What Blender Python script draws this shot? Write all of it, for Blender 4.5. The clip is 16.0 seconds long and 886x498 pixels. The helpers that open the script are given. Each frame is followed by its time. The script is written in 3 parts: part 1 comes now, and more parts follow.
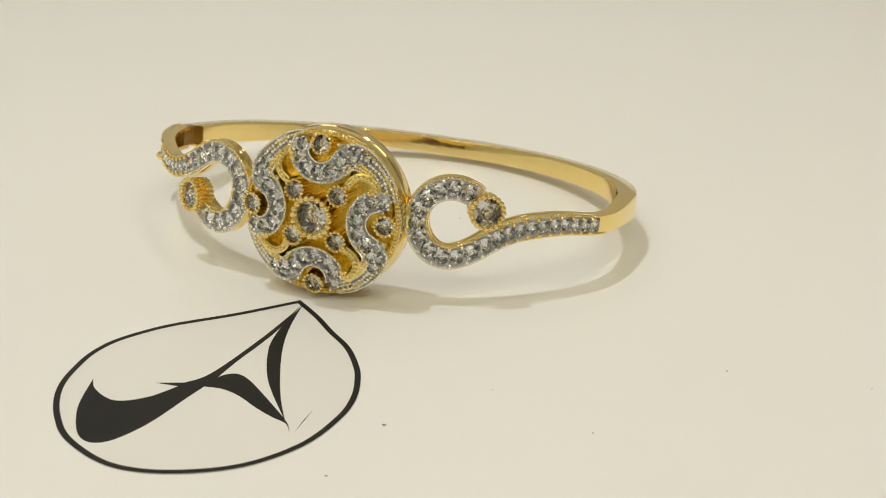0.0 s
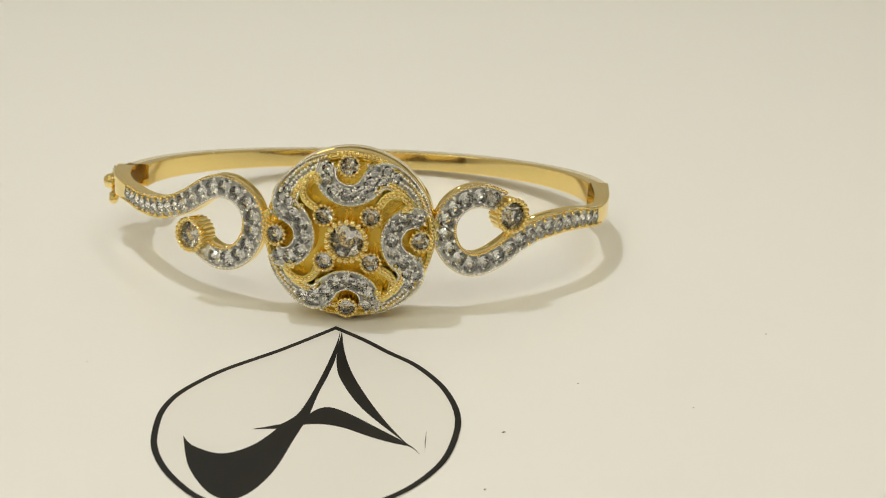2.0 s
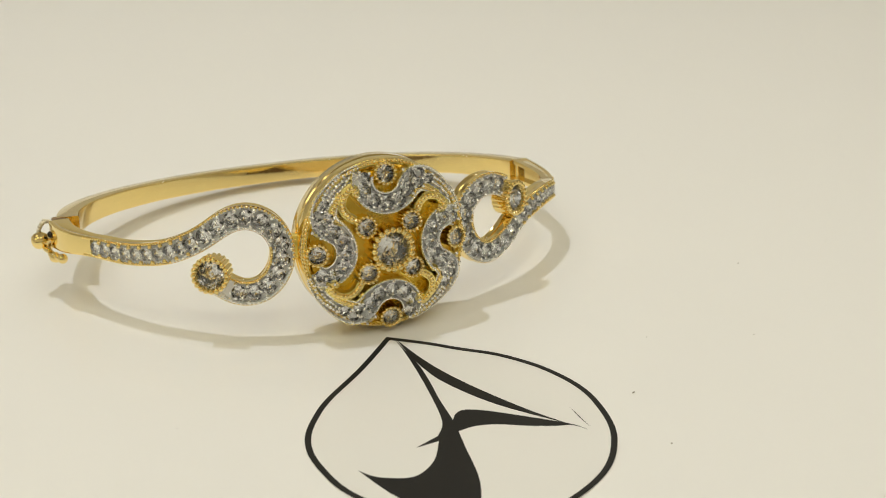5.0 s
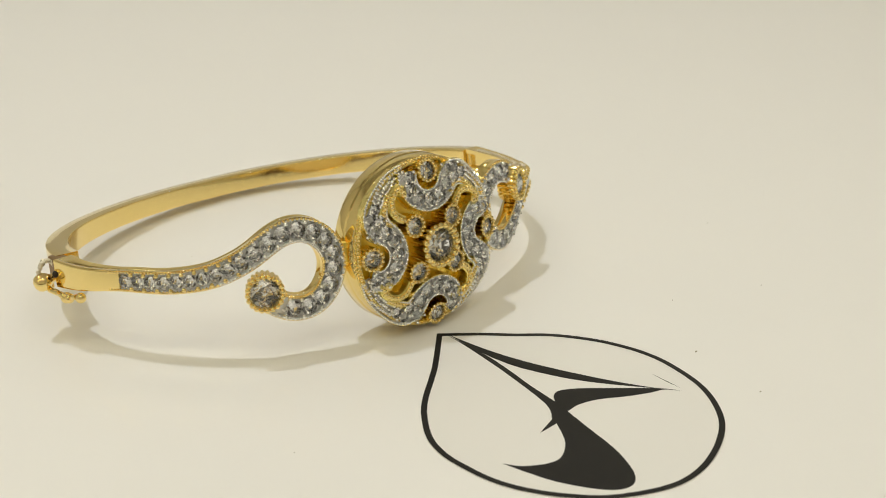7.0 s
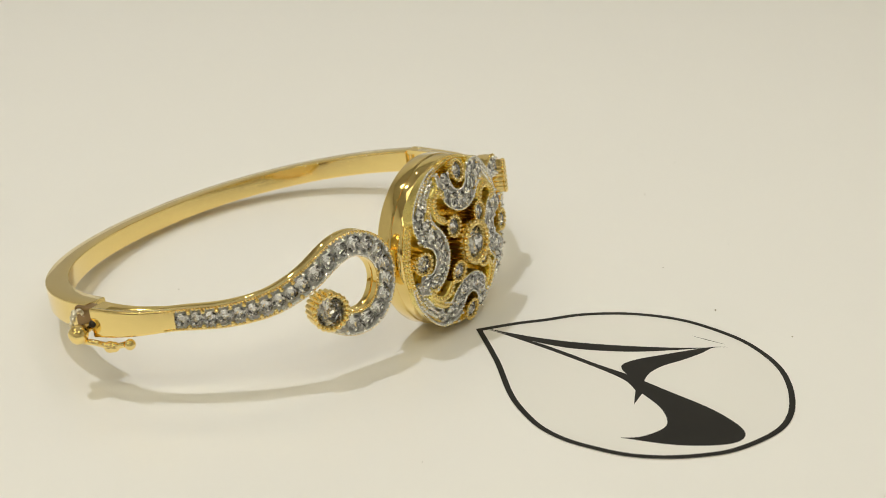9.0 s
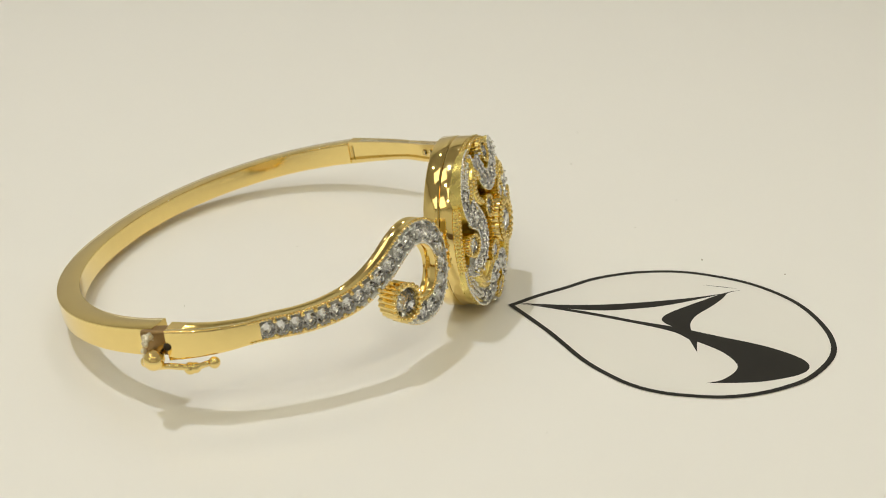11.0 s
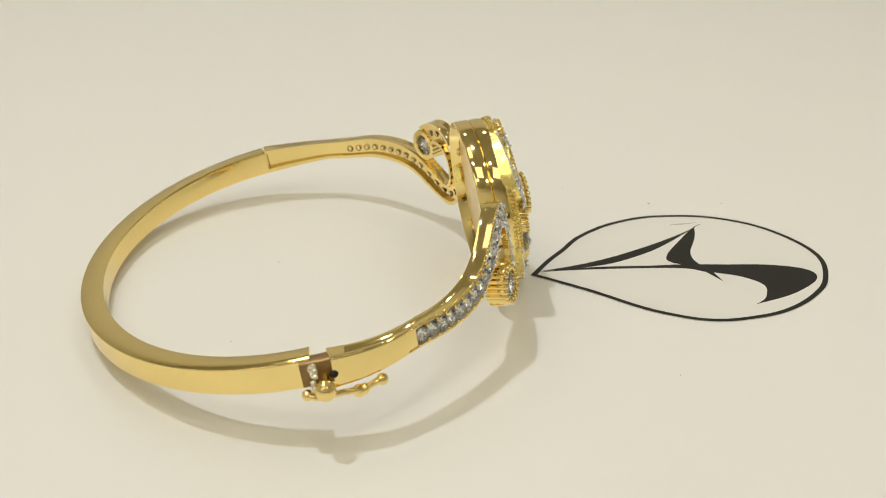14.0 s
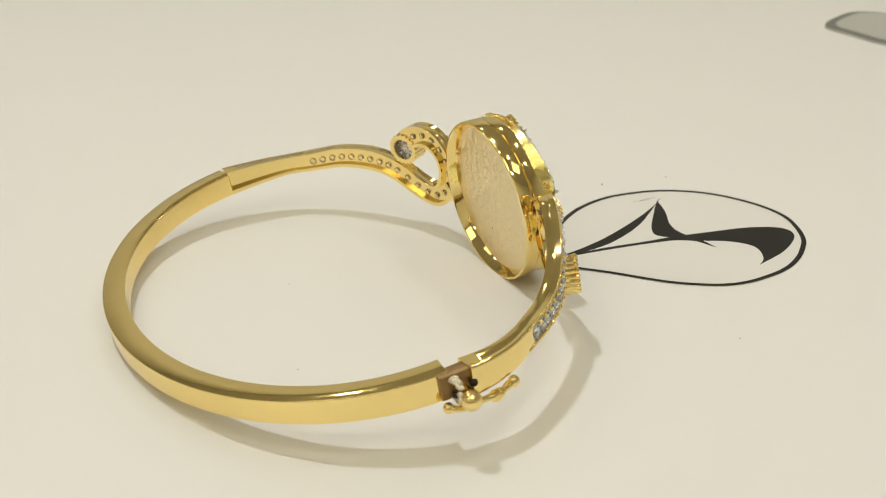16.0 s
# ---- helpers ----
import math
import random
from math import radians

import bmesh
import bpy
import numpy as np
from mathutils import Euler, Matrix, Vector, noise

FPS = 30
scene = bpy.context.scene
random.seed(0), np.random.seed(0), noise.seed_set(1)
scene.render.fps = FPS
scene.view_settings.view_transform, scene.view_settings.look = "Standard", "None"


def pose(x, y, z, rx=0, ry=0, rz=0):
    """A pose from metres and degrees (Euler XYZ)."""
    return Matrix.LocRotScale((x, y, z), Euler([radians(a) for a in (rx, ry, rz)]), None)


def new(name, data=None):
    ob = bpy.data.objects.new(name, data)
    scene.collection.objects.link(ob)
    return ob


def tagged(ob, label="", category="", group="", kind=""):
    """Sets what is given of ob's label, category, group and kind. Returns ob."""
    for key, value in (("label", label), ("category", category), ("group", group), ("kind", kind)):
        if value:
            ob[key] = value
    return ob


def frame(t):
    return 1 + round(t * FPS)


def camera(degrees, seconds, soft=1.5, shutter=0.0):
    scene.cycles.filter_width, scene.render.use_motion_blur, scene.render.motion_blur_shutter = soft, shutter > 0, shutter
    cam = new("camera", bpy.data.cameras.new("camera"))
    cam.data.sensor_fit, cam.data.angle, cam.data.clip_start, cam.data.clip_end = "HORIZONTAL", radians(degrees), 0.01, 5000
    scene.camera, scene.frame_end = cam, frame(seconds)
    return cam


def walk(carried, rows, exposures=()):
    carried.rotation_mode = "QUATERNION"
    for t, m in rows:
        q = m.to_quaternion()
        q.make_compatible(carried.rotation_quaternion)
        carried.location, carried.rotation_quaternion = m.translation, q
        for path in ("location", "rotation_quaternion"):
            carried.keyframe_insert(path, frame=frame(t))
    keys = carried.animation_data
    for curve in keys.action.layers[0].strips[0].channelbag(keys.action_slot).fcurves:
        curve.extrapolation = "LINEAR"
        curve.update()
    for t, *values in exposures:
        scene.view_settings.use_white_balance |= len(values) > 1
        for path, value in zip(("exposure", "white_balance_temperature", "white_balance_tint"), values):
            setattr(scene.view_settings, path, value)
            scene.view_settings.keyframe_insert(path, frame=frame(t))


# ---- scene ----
from mathutils.geometry import tessellate_polygon

cam = camera(38.0, 16.0, soft=0.6)
cam.data.dof.use_dof, cam.data.dof.focus_distance, cam.data.dof.aperture_fstop = True, 0.139, 64.0

# A hand-held camera that keeps its place and sways by a millimetre or two: seconds, place, yaw, pitch, roll.
SWAY = [
    (0.0, 0.00049, -0.14014, 0.06523, -1.682, -24.362, 0.430), (0.5, 0.00035, -0.14027, 0.06545, -1.971, -24.302, 0.405),
    (1.0, 0.00024, -0.14034, 0.06573, -1.800, -24.176, 0.267), (1.5, 0.00027, -0.14069, 0.06598, -1.834, -24.029, 0.243),
    (2.0, 0.00011, -0.14050, 0.06650, -1.603, -24.135, 0.238), (2.5, 0.00022, -0.14081, 0.06671, -1.775, -24.161, 0.132),
    (3.0, 0.00042, -0.14103, 0.06671, -1.792, -24.091, 0.243), (3.5, 0.00037, -0.14105, 0.06649, -2.127, -24.213, 0.117),
    (6.0, 0.00007, -0.13955, 0.06655, -1.877, -24.097, 0.316), (6.5, -0.00006, -0.13960, 0.06649, -1.781, -24.168, 0.283),
    (7.0, -0.00013, -0.13974, 0.06637, -1.739, -24.246, 0.414), (7.5, -0.00008, -0.13979, 0.06649, -1.793, -24.191, 0.535),
    (8.0, 0.00003, -0.14007, 0.06655, -1.894, -24.304, 0.402), (8.5, 0.00005, -0.14055, 0.06676, -1.953, -24.246, 0.219),
    (9.0, -0.00012, -0.14055, 0.06682, -1.728, -24.136, 0.005), (9.5, -0.00020, -0.14078, 0.06653, -1.886, -24.440, 0.169),
    (12.0, -0.00071, -0.14086, 0.06524, -1.833, -24.048, 0.516), (12.5, -0.00047, -0.14090, 0.06516, -1.950, -24.328, 0.438),
    (13.0, -0.00030, -0.14094, 0.06484, -1.798, -24.362, 0.144), (13.5, -0.00018, -0.14069, 0.06516, -1.784, -24.431, 0.091),
    (14.0, -0.00004, -0.14072, 0.06528, -1.865, -24.437, 0.175), (14.5, -0.00006, -0.14046, 0.06551, -1.915, -24.522, 0.329),
    (15.0, -0.00012, -0.14019, 0.06530, -1.706, -24.299, 0.171), (15.5, -0.00010, -0.13949, 0.06523, -1.903, -24.564, 0.230),
    (16.0, -0.00006, -0.13919, 0.06552, -1.510, -24.506, 0.019),
]
walk(cam, [(t, pose(x, y, z, 90 + pitch, 0, yaw) @ pose(0, 0, 0, 0, 0, roll)) for t, x, y, z, yaw, pitch, roll in SWAY],
     exposures=[(0.0, -0.68), (16.0, -0.68)])

# The turntable's turn: seconds, degrees.
TURN = [
    (0.0, 0.00), (0.5, 4.32), (1.0, 8.60), (1.5, 12.86), (2.0, 17.16), (2.5, 21.44),
    (3.0, 25.71), (3.5, 30.04), (6.0, 51.83), (6.5, 56.11), (7.0, 60.39), (7.5, 64.66),
    (8.0, 68.92), (8.5, 73.19), (9.0, 77.47), (9.5, 81.75), (12.0, 103.32), (12.5, 107.51),
    (13.0, 111.70), (13.5, 115.89), (14.0, 120.09), (14.5, 124.32), (15.0, 128.53), (15.5, 132.75),
    (16.0, 136.95),
]

# ---- light: a shop interior lit by ceiling lamps and added fill panels ----
world = bpy.data.worlds.new("world")
scene.world = world
world.use_nodes = True
world.node_tree.nodes["Background"].inputs[0].default_value = (0.9, 0.8, 0.62, 1)
world.node_tree.nodes["Background"].inputs[1].default_value = 0.02
KEY, SECOND, OTHER, FILL = 1800.0, 430.0, 215.0, 3.0


# ---- materials ----
def material(name, colour, rough=0.5, metal=0.0, grain=0.0, scale=400.0, bump=0.0, ior=1.5, trans=0.0, rough_var=0.0, spec=0.5):
    m = bpy.data.materials.new(name)
    m.use_nodes = True
    nt = m.node_tree
    b = nt.nodes["Principled BSDF"]
    b.inputs["Base Color"].default_value = (*colour, 1)
    b.inputs["Roughness"].default_value = rough
    b.inputs["Metallic"].default_value = metal
    b.inputs["IOR"].default_value = ior
    b.inputs["Transmission Weight"].default_value = trans
    b.inputs["Specular IOR Level"].default_value = spec
    if grain or bump or rough_var:
        co = nt.nodes.new("ShaderNodeTexCoord")
        n1 = nt.nodes.new("ShaderNodeTexNoise")
        n1.inputs["Scale"].default_value = scale
        n1.inputs["Detail"].default_value = 5
        n2 = nt.nodes.new("ShaderNodeTexNoise")
        n2.inputs["Scale"].default_value = scale * 0.13
        n2.inputs["Detail"].default_value = 3
        nt.links.new(co.outputs["Object"], n1.inputs["Vector"])
        nt.links.new(co.outputs["Object"], n2.inputs["Vector"])
        mix = nt.nodes.new("ShaderNodeMath")
        mix.operation = "MULTIPLY_ADD"
        mix.inputs[1].default_value = 0.5
        half = nt.nodes.new("ShaderNodeMath")
        half.operation = "MULTIPLY"
        half.inputs[1].default_value = 0.5
        nt.links.new(n2.outputs["Fac"], half.inputs[0])
        nt.links.new(n1.outputs["Fac"], mix.inputs[0])
        nt.links.new(half.outputs[0], mix.inputs[2])
        if grain:
            ramp = nt.nodes.new("ShaderNodeMix")
            ramp.data_type = "RGBA"
            ramp.inputs[6].default_value = (*[c * (1 - grain) for c in colour], 1)
            ramp.inputs[7].default_value = (*[min(1, c * (1 + grain)) for c in colour], 1)
            nt.links.new(mix.outputs[0], ramp.inputs[0])
            nt.links.new(ramp.outputs[2], b.inputs["Base Color"])
        if rough_var:
            mr = nt.nodes.new("ShaderNodeMapRange")
            mr.inputs[1].default_value, mr.inputs[2].default_value = 0.3, 0.7
            mr.inputs[3].default_value, mr.inputs[4].default_value = max(0.0, rough - rough_var), rough + rough_var
            nt.links.new(mix.outputs[0], mr.inputs[0])
            nt.links.new(mr.outputs[0], b.inputs["Roughness"])
        if bump:
            bp = nt.nodes.new("ShaderNodeBump")
            bp.inputs["Strength"].default_value = bump
            bp.inputs["Distance"].default_value = 0.0002
            nt.links.new(n1.outputs["Fac"], bp.inputs["Height"])
            nt.links.new(bp.outputs[0], b.inputs["Normal"])
    return m


def glowing(name, colour, strength):
    m = bpy.data.materials.new(name)
    m.use_nodes = True
    nt = m.node_tree
    nt.nodes.remove(nt.nodes["Principled BSDF"])
    e = nt.nodes.new("ShaderNodeEmission")
    e.inputs[0].default_value, e.inputs[1].default_value = (*colour, 1), strength
    nt.links.new(e.outputs[0], nt.nodes["Material Output"].inputs[0])
    return m


GOLD = material("polished_gold", (0.96, 0.75, 0.31), 0.08, 1.0, 0.05, 900, 0.03, rough_var=0.05)
GOLD_DEEP = material("cast_gold", (1.0, 0.80, 0.28), 0.28, 1.0, 0.08, 1500, 0.10, rough_var=0.08)
# Satin gold; the amber of light bouncing between gold walls is in its colour.
GOLD_BOUNCE = material("satin_bounce_gold", (1.0, 0.69, 0.13), 0.30, 0.85, 0.08, 1200, 0.3, rough_var=0.12)
GOLD_FROST = material("hammered_gold", (0.95, 0.80, 0.52), 0.34, 1.0, 0.08, 1100, 1.6, rough_var=0.08)
RHODIUM = material("rhodium_plate", (0.97, 0.955, 0.91), 0.28, 0.40, 0.10, 1800, 0.15, rough_var=0.10)
SOLDER = material("pale_solder", (0.80, 0.74, 0.58), 0.35, 0.9, 0.2, 2500, 0.4, rough_var=0.15)
HOLE_SHADE = material("hole_shade", (0.03, 0.022, 0.015), 0.5, 0.6, 0.3, 2500, 0.2)
STONE = material("clear_zirconia", (1.0, 1.0, 1.0), 0.0, 0.0, ior=1.75, trans=1.0)
# Mirror for the stones' lower facets, added to brighten them.
MIRROR_BACK = material("mirror_back", (1.0, 1.0, 1.0), 0.02, 0.87)
BEAD = material("rhodium_beads", (0.95, 0.94, 0.91), 0.14, 0.92, 0.05, 1800, 0.05, rough_var=0.08)
ACRYLIC = material("glossy_white_acrylic", (0.80, 0.785, 0.755), 0.26, 0.0, 0.006, 40)
FILM = material("white_sticker_film", (0.755, 0.737, 0.70), 0.30, 0.0, 0.008, 120)
INK = material("black_print", (0.010, 0.009, 0.008), 0.5, 0.0, 0.25, 500, spec=0.25)
GREY_CARD = material("grey_card", (0.42, 0.415, 0.38), 0.5, 0.0, 0.08, 200)
DARK_GREY = material("dark_grey_print", (0.16, 0.16, 0.14), 0.5, 0.0, 0.1, 200)
# Darker and browner than the other golds.
CAVITY = material("dark_brown_gold", (0.34, 0.22, 0.10), 0.45, 1.0, 0.2, 1500, 0.2)
DIRT = material("dust_grain", (0.30, 0.27, 0.22), 0.8, 0.0, 0.3, 2000)
BOARD_BROWN = material("brown_board", (0.16, 0.10, 0.06), 0.5, 0.0, 0.2, 4, 0.05)
PLASTER = material("plaster", (0.80, 0.785, 0.74), 0.8, 0.0, 0.05, 6, 0.1)
CEILING = material("ceiling_paint", (0.74, 0.72, 0.67), 0.85, 0.0, 0.03, 5, 0.05)
FLOORING = material("floor_stone", (0.20, 0.17, 0.14), 0.4, 0.0, 0.1, 8)
COUNTER = material("counter_laminate", (0.75, 0.73, 0.69), 0.3, 0.0, 0.03, 20)
KEY_GLOW = glowing("white_lamp_glow", (0.95, 0.98, 1.02), KEY)
SECOND_GLOW = glowing("warm_lamp_glow", (1.0, 0.95, 0.85), SECOND)
LAMP_GLOW = glowing("lamp_glow", (1.0, 0.945, 0.735), OTHER)
FILL_GLOW = glowing("fill_glow", (1.0, 0.94, 0.72), FILL)
TRIM = material("lamp_trim", (0.8, 0.8, 0.78), 0.4, 0.0, 0.02, 50)

MM = 0.001


# ---- building helpers ----
def mesh_of(name, bm, mat, smooth=True, mm=True, angle=35, turn=True):
    if mm:
        bmesh.ops.scale(bm, vec=(MM, MM, MM), verts=bm.verts)
    if turn:
        bmesh.ops.recalc_face_normals(bm, faces=bm.faces)
    me = bpy.data.meshes.new(name)
    if smooth:
        for e in bm.edges:
            e.smooth = len(e.link_faces) < 2 or e.calc_face_angle(0) < radians(angle)
        for fc in bm.faces:
            fc.smooth = True
    bm.to_mesh(me)
    bm.free()
    me.materials.append(mat)
    return me


def part(name, bm, mat, parent, label="", smooth=True, m=None, mm=True, angle=35):
    ob = new(name, mesh_of(name, bm, mat, smooth, mm, angle, smooth))
    ob.parent = parent
    if m is not None:
        ob.matrix_basis = m
    if label:
        ob["label"] = label
    return ob


def thing(name, label, category, m=None, group="", kind=""):
    ob = new(name)
    ob.empty_display_size = 0.01
    if m is not None:
        ob.matrix_basis = m
    return tagged(ob, label, category, group, kind)


def mm_pose(x, y, z, rx=0, ry=0, rz=0):
    return pose(x * MM, y * MM, z * MM, rx, ry, rz)


def spline(points, steps=8, closed=False):
    """A smooth line through the points (Catmull-Rom)."""
    ps = [Vector(p) for p in points]
    n = len(ps)
    out = []
    for i in range(n if closed else n - 1):
        a, b, c, d = (ps[(i + k) % n] if closed else ps[min(max(i + k, 0), n - 1)] for k in (-1, 0, 1, 2))
        for s in range(steps):
            t = s / steps
            out.append(0.5 * ((2 * b) + (c - a) * t + (2 * a - 5 * b + 4 * c - d) * t * t + (3 * b - a - 3 * c + d) * t ** 3))
    if not closed:
        out.append(ps[-1].copy())
    return out


def resample(points, gap):
    """Points along a line at even distances."""
    out, left = [points[0].copy()], gap
    for a, b in zip(points, points[1:]):
        d, at = (b - a).length, 0.0
        while d - at >= left:
            at += left
            out.append(a.lerp(b, at / d))
            left = gap
        left -= d - at
    return out


def frames(points, normals, closed=False):
    """Side, outward and forward directions along a line."""
    n, out = len(points), []
    for i, p in enumerate(points):
        a, b = (points[i - 1], points[(i + 1) % n]) if closed else (points[max(i - 1, 0)], points[min(i + 1, n - 1)])
        t = (b - a).normalized()
        o = (normals[i] - t * normals[i].dot(t)).normalized()
        out.append((t.cross(o), o, t))
    return out


def sweep(bm, points, normals, section, widths=None, closed=False, offset=0.0, depths=None):
    """Drag a cross-section (side, out) along a line; widths scale its side."""
    rings = []
    for i, (p, (s, o, t)) in enumerate(zip(points, frames(points, normals, closed))):
        w = widths[i] if widths else 1.0
        d = depths[i] if depths else 1.0
        rings.append([bm.verts.new(p + s * (u * w) + o * ((v if v > 0 else v * d) + offset)) for u, v in section])
    k = len(section)
    pairs = list(zip(rings, rings[1:])) + ([(rings[-1], rings[0])] if closed else [])
    for a, b in pairs:
        for j in range(k):
            bm.faces.new((a[j], a[(j + 1) % k], b[(j + 1) % k], b[j]))
    if not closed:
        bm.faces.new(rings[0][::-1])
        bm.faces.new(rings[-1])


def rounded(w, low, high, r=0.2, steps=2):
    """A rectangle of width w from low to high with rounded corners."""
    out = []
    for cx, cy, a0 in ((w / 2 - r, high - r, 0), (-w / 2 + r, high - r, 90), (-w / 2 + r, low + r, 180), (w / 2 - r, low + r, 270)):
        for s in range(steps + 1):
            a = radians(a0 + 90 * s / steps)
            out.append((cx + r * math.cos(a), cy + r * math.sin(a)))
    return out


def channel(w, low, high, wall=0.45, skin=0.75, r=0.18):
    """A channel open at the back: smooth outer corners, a hollow behind."""
    out = []
    for cx, a0 in ((w / 2 - r, 0), (-w / 2 + r, 90)):
        for s in range(3):
            a = radians(a0 + 45 * s)
            out.append((cx + r * math.cos(a), high - r + r * math.sin(a)))
    return out + [(-w / 2, low), (-w / 2 + wall, low), (-w / 2 + wall, high - skin), (w / 2 - wall, high - skin), (w / 2 - wall, low), (w / 2, low)]


def lathe(bm, profile, around=48, close=False, scallop=None):
    """Turn (radius, height) about z. scallop: how many ribs and how deep."""
    rings = []
    for r, h in profile:
        if r < 1e-6:
            rings.append([bm.verts.new((0, 0, h))])
            continue
        ring = []
        for i in range(around):
            a = 2 * math.pi * i / around
            q = r * (1 + scallop[1] * (abs(math.cos(a * scallop[0] / 2)) - 0.6)) if scallop else r
            ring.append(bm.verts.new((q * math.cos(a), q * math.sin(a), h)))
        rings.append(ring)
    pairs = list(zip(rings, rings[1:])) + ([(rings[-1], rings[0])] if close else [])
    for a, b in pairs:
        for i in range(around):
            j = (i + 1) % around
            if len(a) == 1 and len(b) > 1:
                bm.faces.new((a[0], b[i], b[j]))
            elif len(b) == 1 and len(a) > 1:
                bm.faces.new((a[i], a[j], b[0]))
            elif len(a) > 1:
                bm.faces.new((a[i], a[j], b[j], b[i]))


def ball_template(sub):
    b = bmesh.new()
    bmesh.ops.create_icosphere(b, subdivisions=sub, radius=1)
    vs = [v.co.copy() for v in b.verts]
    fs = [[v.index for v in fc.verts] for fc in b.faces]
    b.free()
    return vs, fs


BALLS = {1: ball_template(1), 2: ball_template(2), 3: ball_template(3)}


def beads(name, places, radius, mat, parent, label="", sub=2, m=None):
    """Many small balls as one part; places are points, or (point, radius)."""
    verts, faces = [], []
    tv, tf = BALLS[sub]
    for p in places:
        p, r = p if isinstance(p, tuple) else (p, radius)
        k = len(verts)
        verts += [tuple((p + v * r) * MM) for v in tv]
        faces += [[i + k for i in fc] for fc in tf]
    me = bpy.data.meshes.new(name)
    me.from_pydata(verts, [], faces)
    me.shade_smooth()
    me.materials.append(mat)
    ob = new(name, me)
    ob.parent = parent
    if m is not None:
        ob.matrix_basis = m
    if label:
        ob["label"] = label
    return tagged(ob, kind="stuff")


def brilliant():
    """A round brilliant stone of girdle radius 1, its table up."""
    bm = bmesh.new()
    def ring(r, h, n, turn):
        return [bm.verts.new((r * math.cos(2 * math.pi * (i + turn) / n), r * math.sin(2 * math.pi * (i + turn) / n), h)) for i in range(n)]
    table, star, top, low = ring(0.55, 0.28, 8, 0.5), ring(0.80, 0.16, 8, 0.0), ring(1.0, 0.0, 16, 0.0), ring(1.0, -0.04, 16, 0.0)
    bm.faces.new(table)
    for i in range(8):
        j = (i + 1) % 8
        bm.faces.new((table[i], star[j], table[j]))
        bm.faces.new((star[i], star[j], table[i]))
        a, b, c = top[2 * i], top[(2 * i + 1) % 16], top[(2 * i + 2) % 16]
        bm.faces.new((star[i], a, b))
        bm.faces.new((star[i], b, star[j]))
        bm.faces.new((star[j], b, c))
    for i in range(16):
        j = (i + 1) % 16
        bm.faces.new((top[i], low[i], low[j], top[j]))
    # Lower facets get the added mirror, which throws light back through the crown.
    tip = bm.verts.new((0, 0, -0.66))
    mid = ring(0.46, -0.40, 8, 0.5)
    for i, v in enumerate(mid):
        v.co.z += (0.09, -0.08, 0.03, -0.03)[i % 4]
    for i in range(8):
        j = (i + 1) % 8
        a, b, c = low[2 * i], low[2 * i + 1], low[(2 * i + 2) % 16]
        for f in ((a, mid[i], b), (b, mid[i], c), (c, mid[i], mid[j]), (mid[i], tip, mid[j])):
            bm.faces.new(f).material_index = 1
    me = mesh_of("stone", bm, STONE, smooth=False, mm=False)
    me.materials.append(MIRROR_BACK)
    return me


STONE_MESH = brilliant()


def outward(p, n, spin=0.0):
    """The pose of a piece at p (mm) whose own z points along n."""
    return Matrix.Translation(Vector(p) * MM) @ Vector(n).to_track_quat("Z", "Y").to_matrix().to_4x4() @ pose(0, 0, 0, 0, 0, spin)


def stone(parent, p, n, r):
    ob = new("stone", STONE_MESH)
    ob.parent = parent
    ob.matrix_basis = outward(p, n, random.uniform(0, 45)) @ Matrix.Diagonal((r * MM, r * MM, r * MM, 1))
    return ob


def circle(r, h, count):
    return [Vector((r * math.cos(2 * math.pi * i / count), r * math.sin(2 * math.pi * i / count), h)) for i in range(count)]


def bezel(parent, m, r, deep, count, label):
    """A ribbed gold collar with a ring of beads and one stone; its own z points out, its rim lies at z = 0."""
    bm = bmesh.new()
    lathe(bm, [(r * 0.80, -0.30), (r * 0.88, 0.0), (r * 0.98, 0.0), (r, -0.15), (r * 0.98, -deep), (r * 0.70, -deep), (r * 0.70, -1.0 * r * 0.8)],
          count * 4, scallop=(count, 0.11), close=True)
    b = part("bezel_setting", bm, GOLD, parent, label, m=m, angle=60)
    beads("bead_ring", [p for p in circle(r * 0.93, 0.02, count)], r * 0.135 + 0.05, GOLD, b)
    stone(b, (0, 0, -0.16 * r), (0, 0, 1), r * 0.80)
    if r > 1.5:
        stone(b, (0, 0, 0.35 - deep), (0, 0, -1), r * 0.66)
    return b


# ---- setting: the shop room round the counter ----
def slab(name, x0, x1, y0, y1, z0, z1, mat, bevel=0.0):
    bm = bmesh.new()
    bmesh.ops.create_cube(bm, size=1)
    for v in bm.verts:
        v.co = Vector(((x0 + x1) / 2 + v.co.x * (x1 - x0), (y0 + y1) / 2 + v.co.y * (y1 - y0), (z0 + z1) / 2 + v.co.z * (z1 - z0)))
    if bevel:
        bmesh.ops.bevel(bm, geom=list(bm.edges), offset=bevel, segments=3, affect="EDGES", profile=0.5)
    return new(name, mesh_of(name, bm, mat, smooth=bevel > 0, mm=False))


ROOM, LOW, HIGH = 2.2, -0.93, 1.75
tagged(slab("floor", -ROOM, ROOM, -ROOM, ROOM, LOW - 0.1, LOW, FLOORING), "polished stone shop floor", "floor", kind="structure")
tagged(slab("ceiling", -ROOM, ROOM, -ROOM, ROOM, HIGH, HIGH + 0.1, CEILING), "off-white painted shop ceiling", "ceiling", kind="structure")
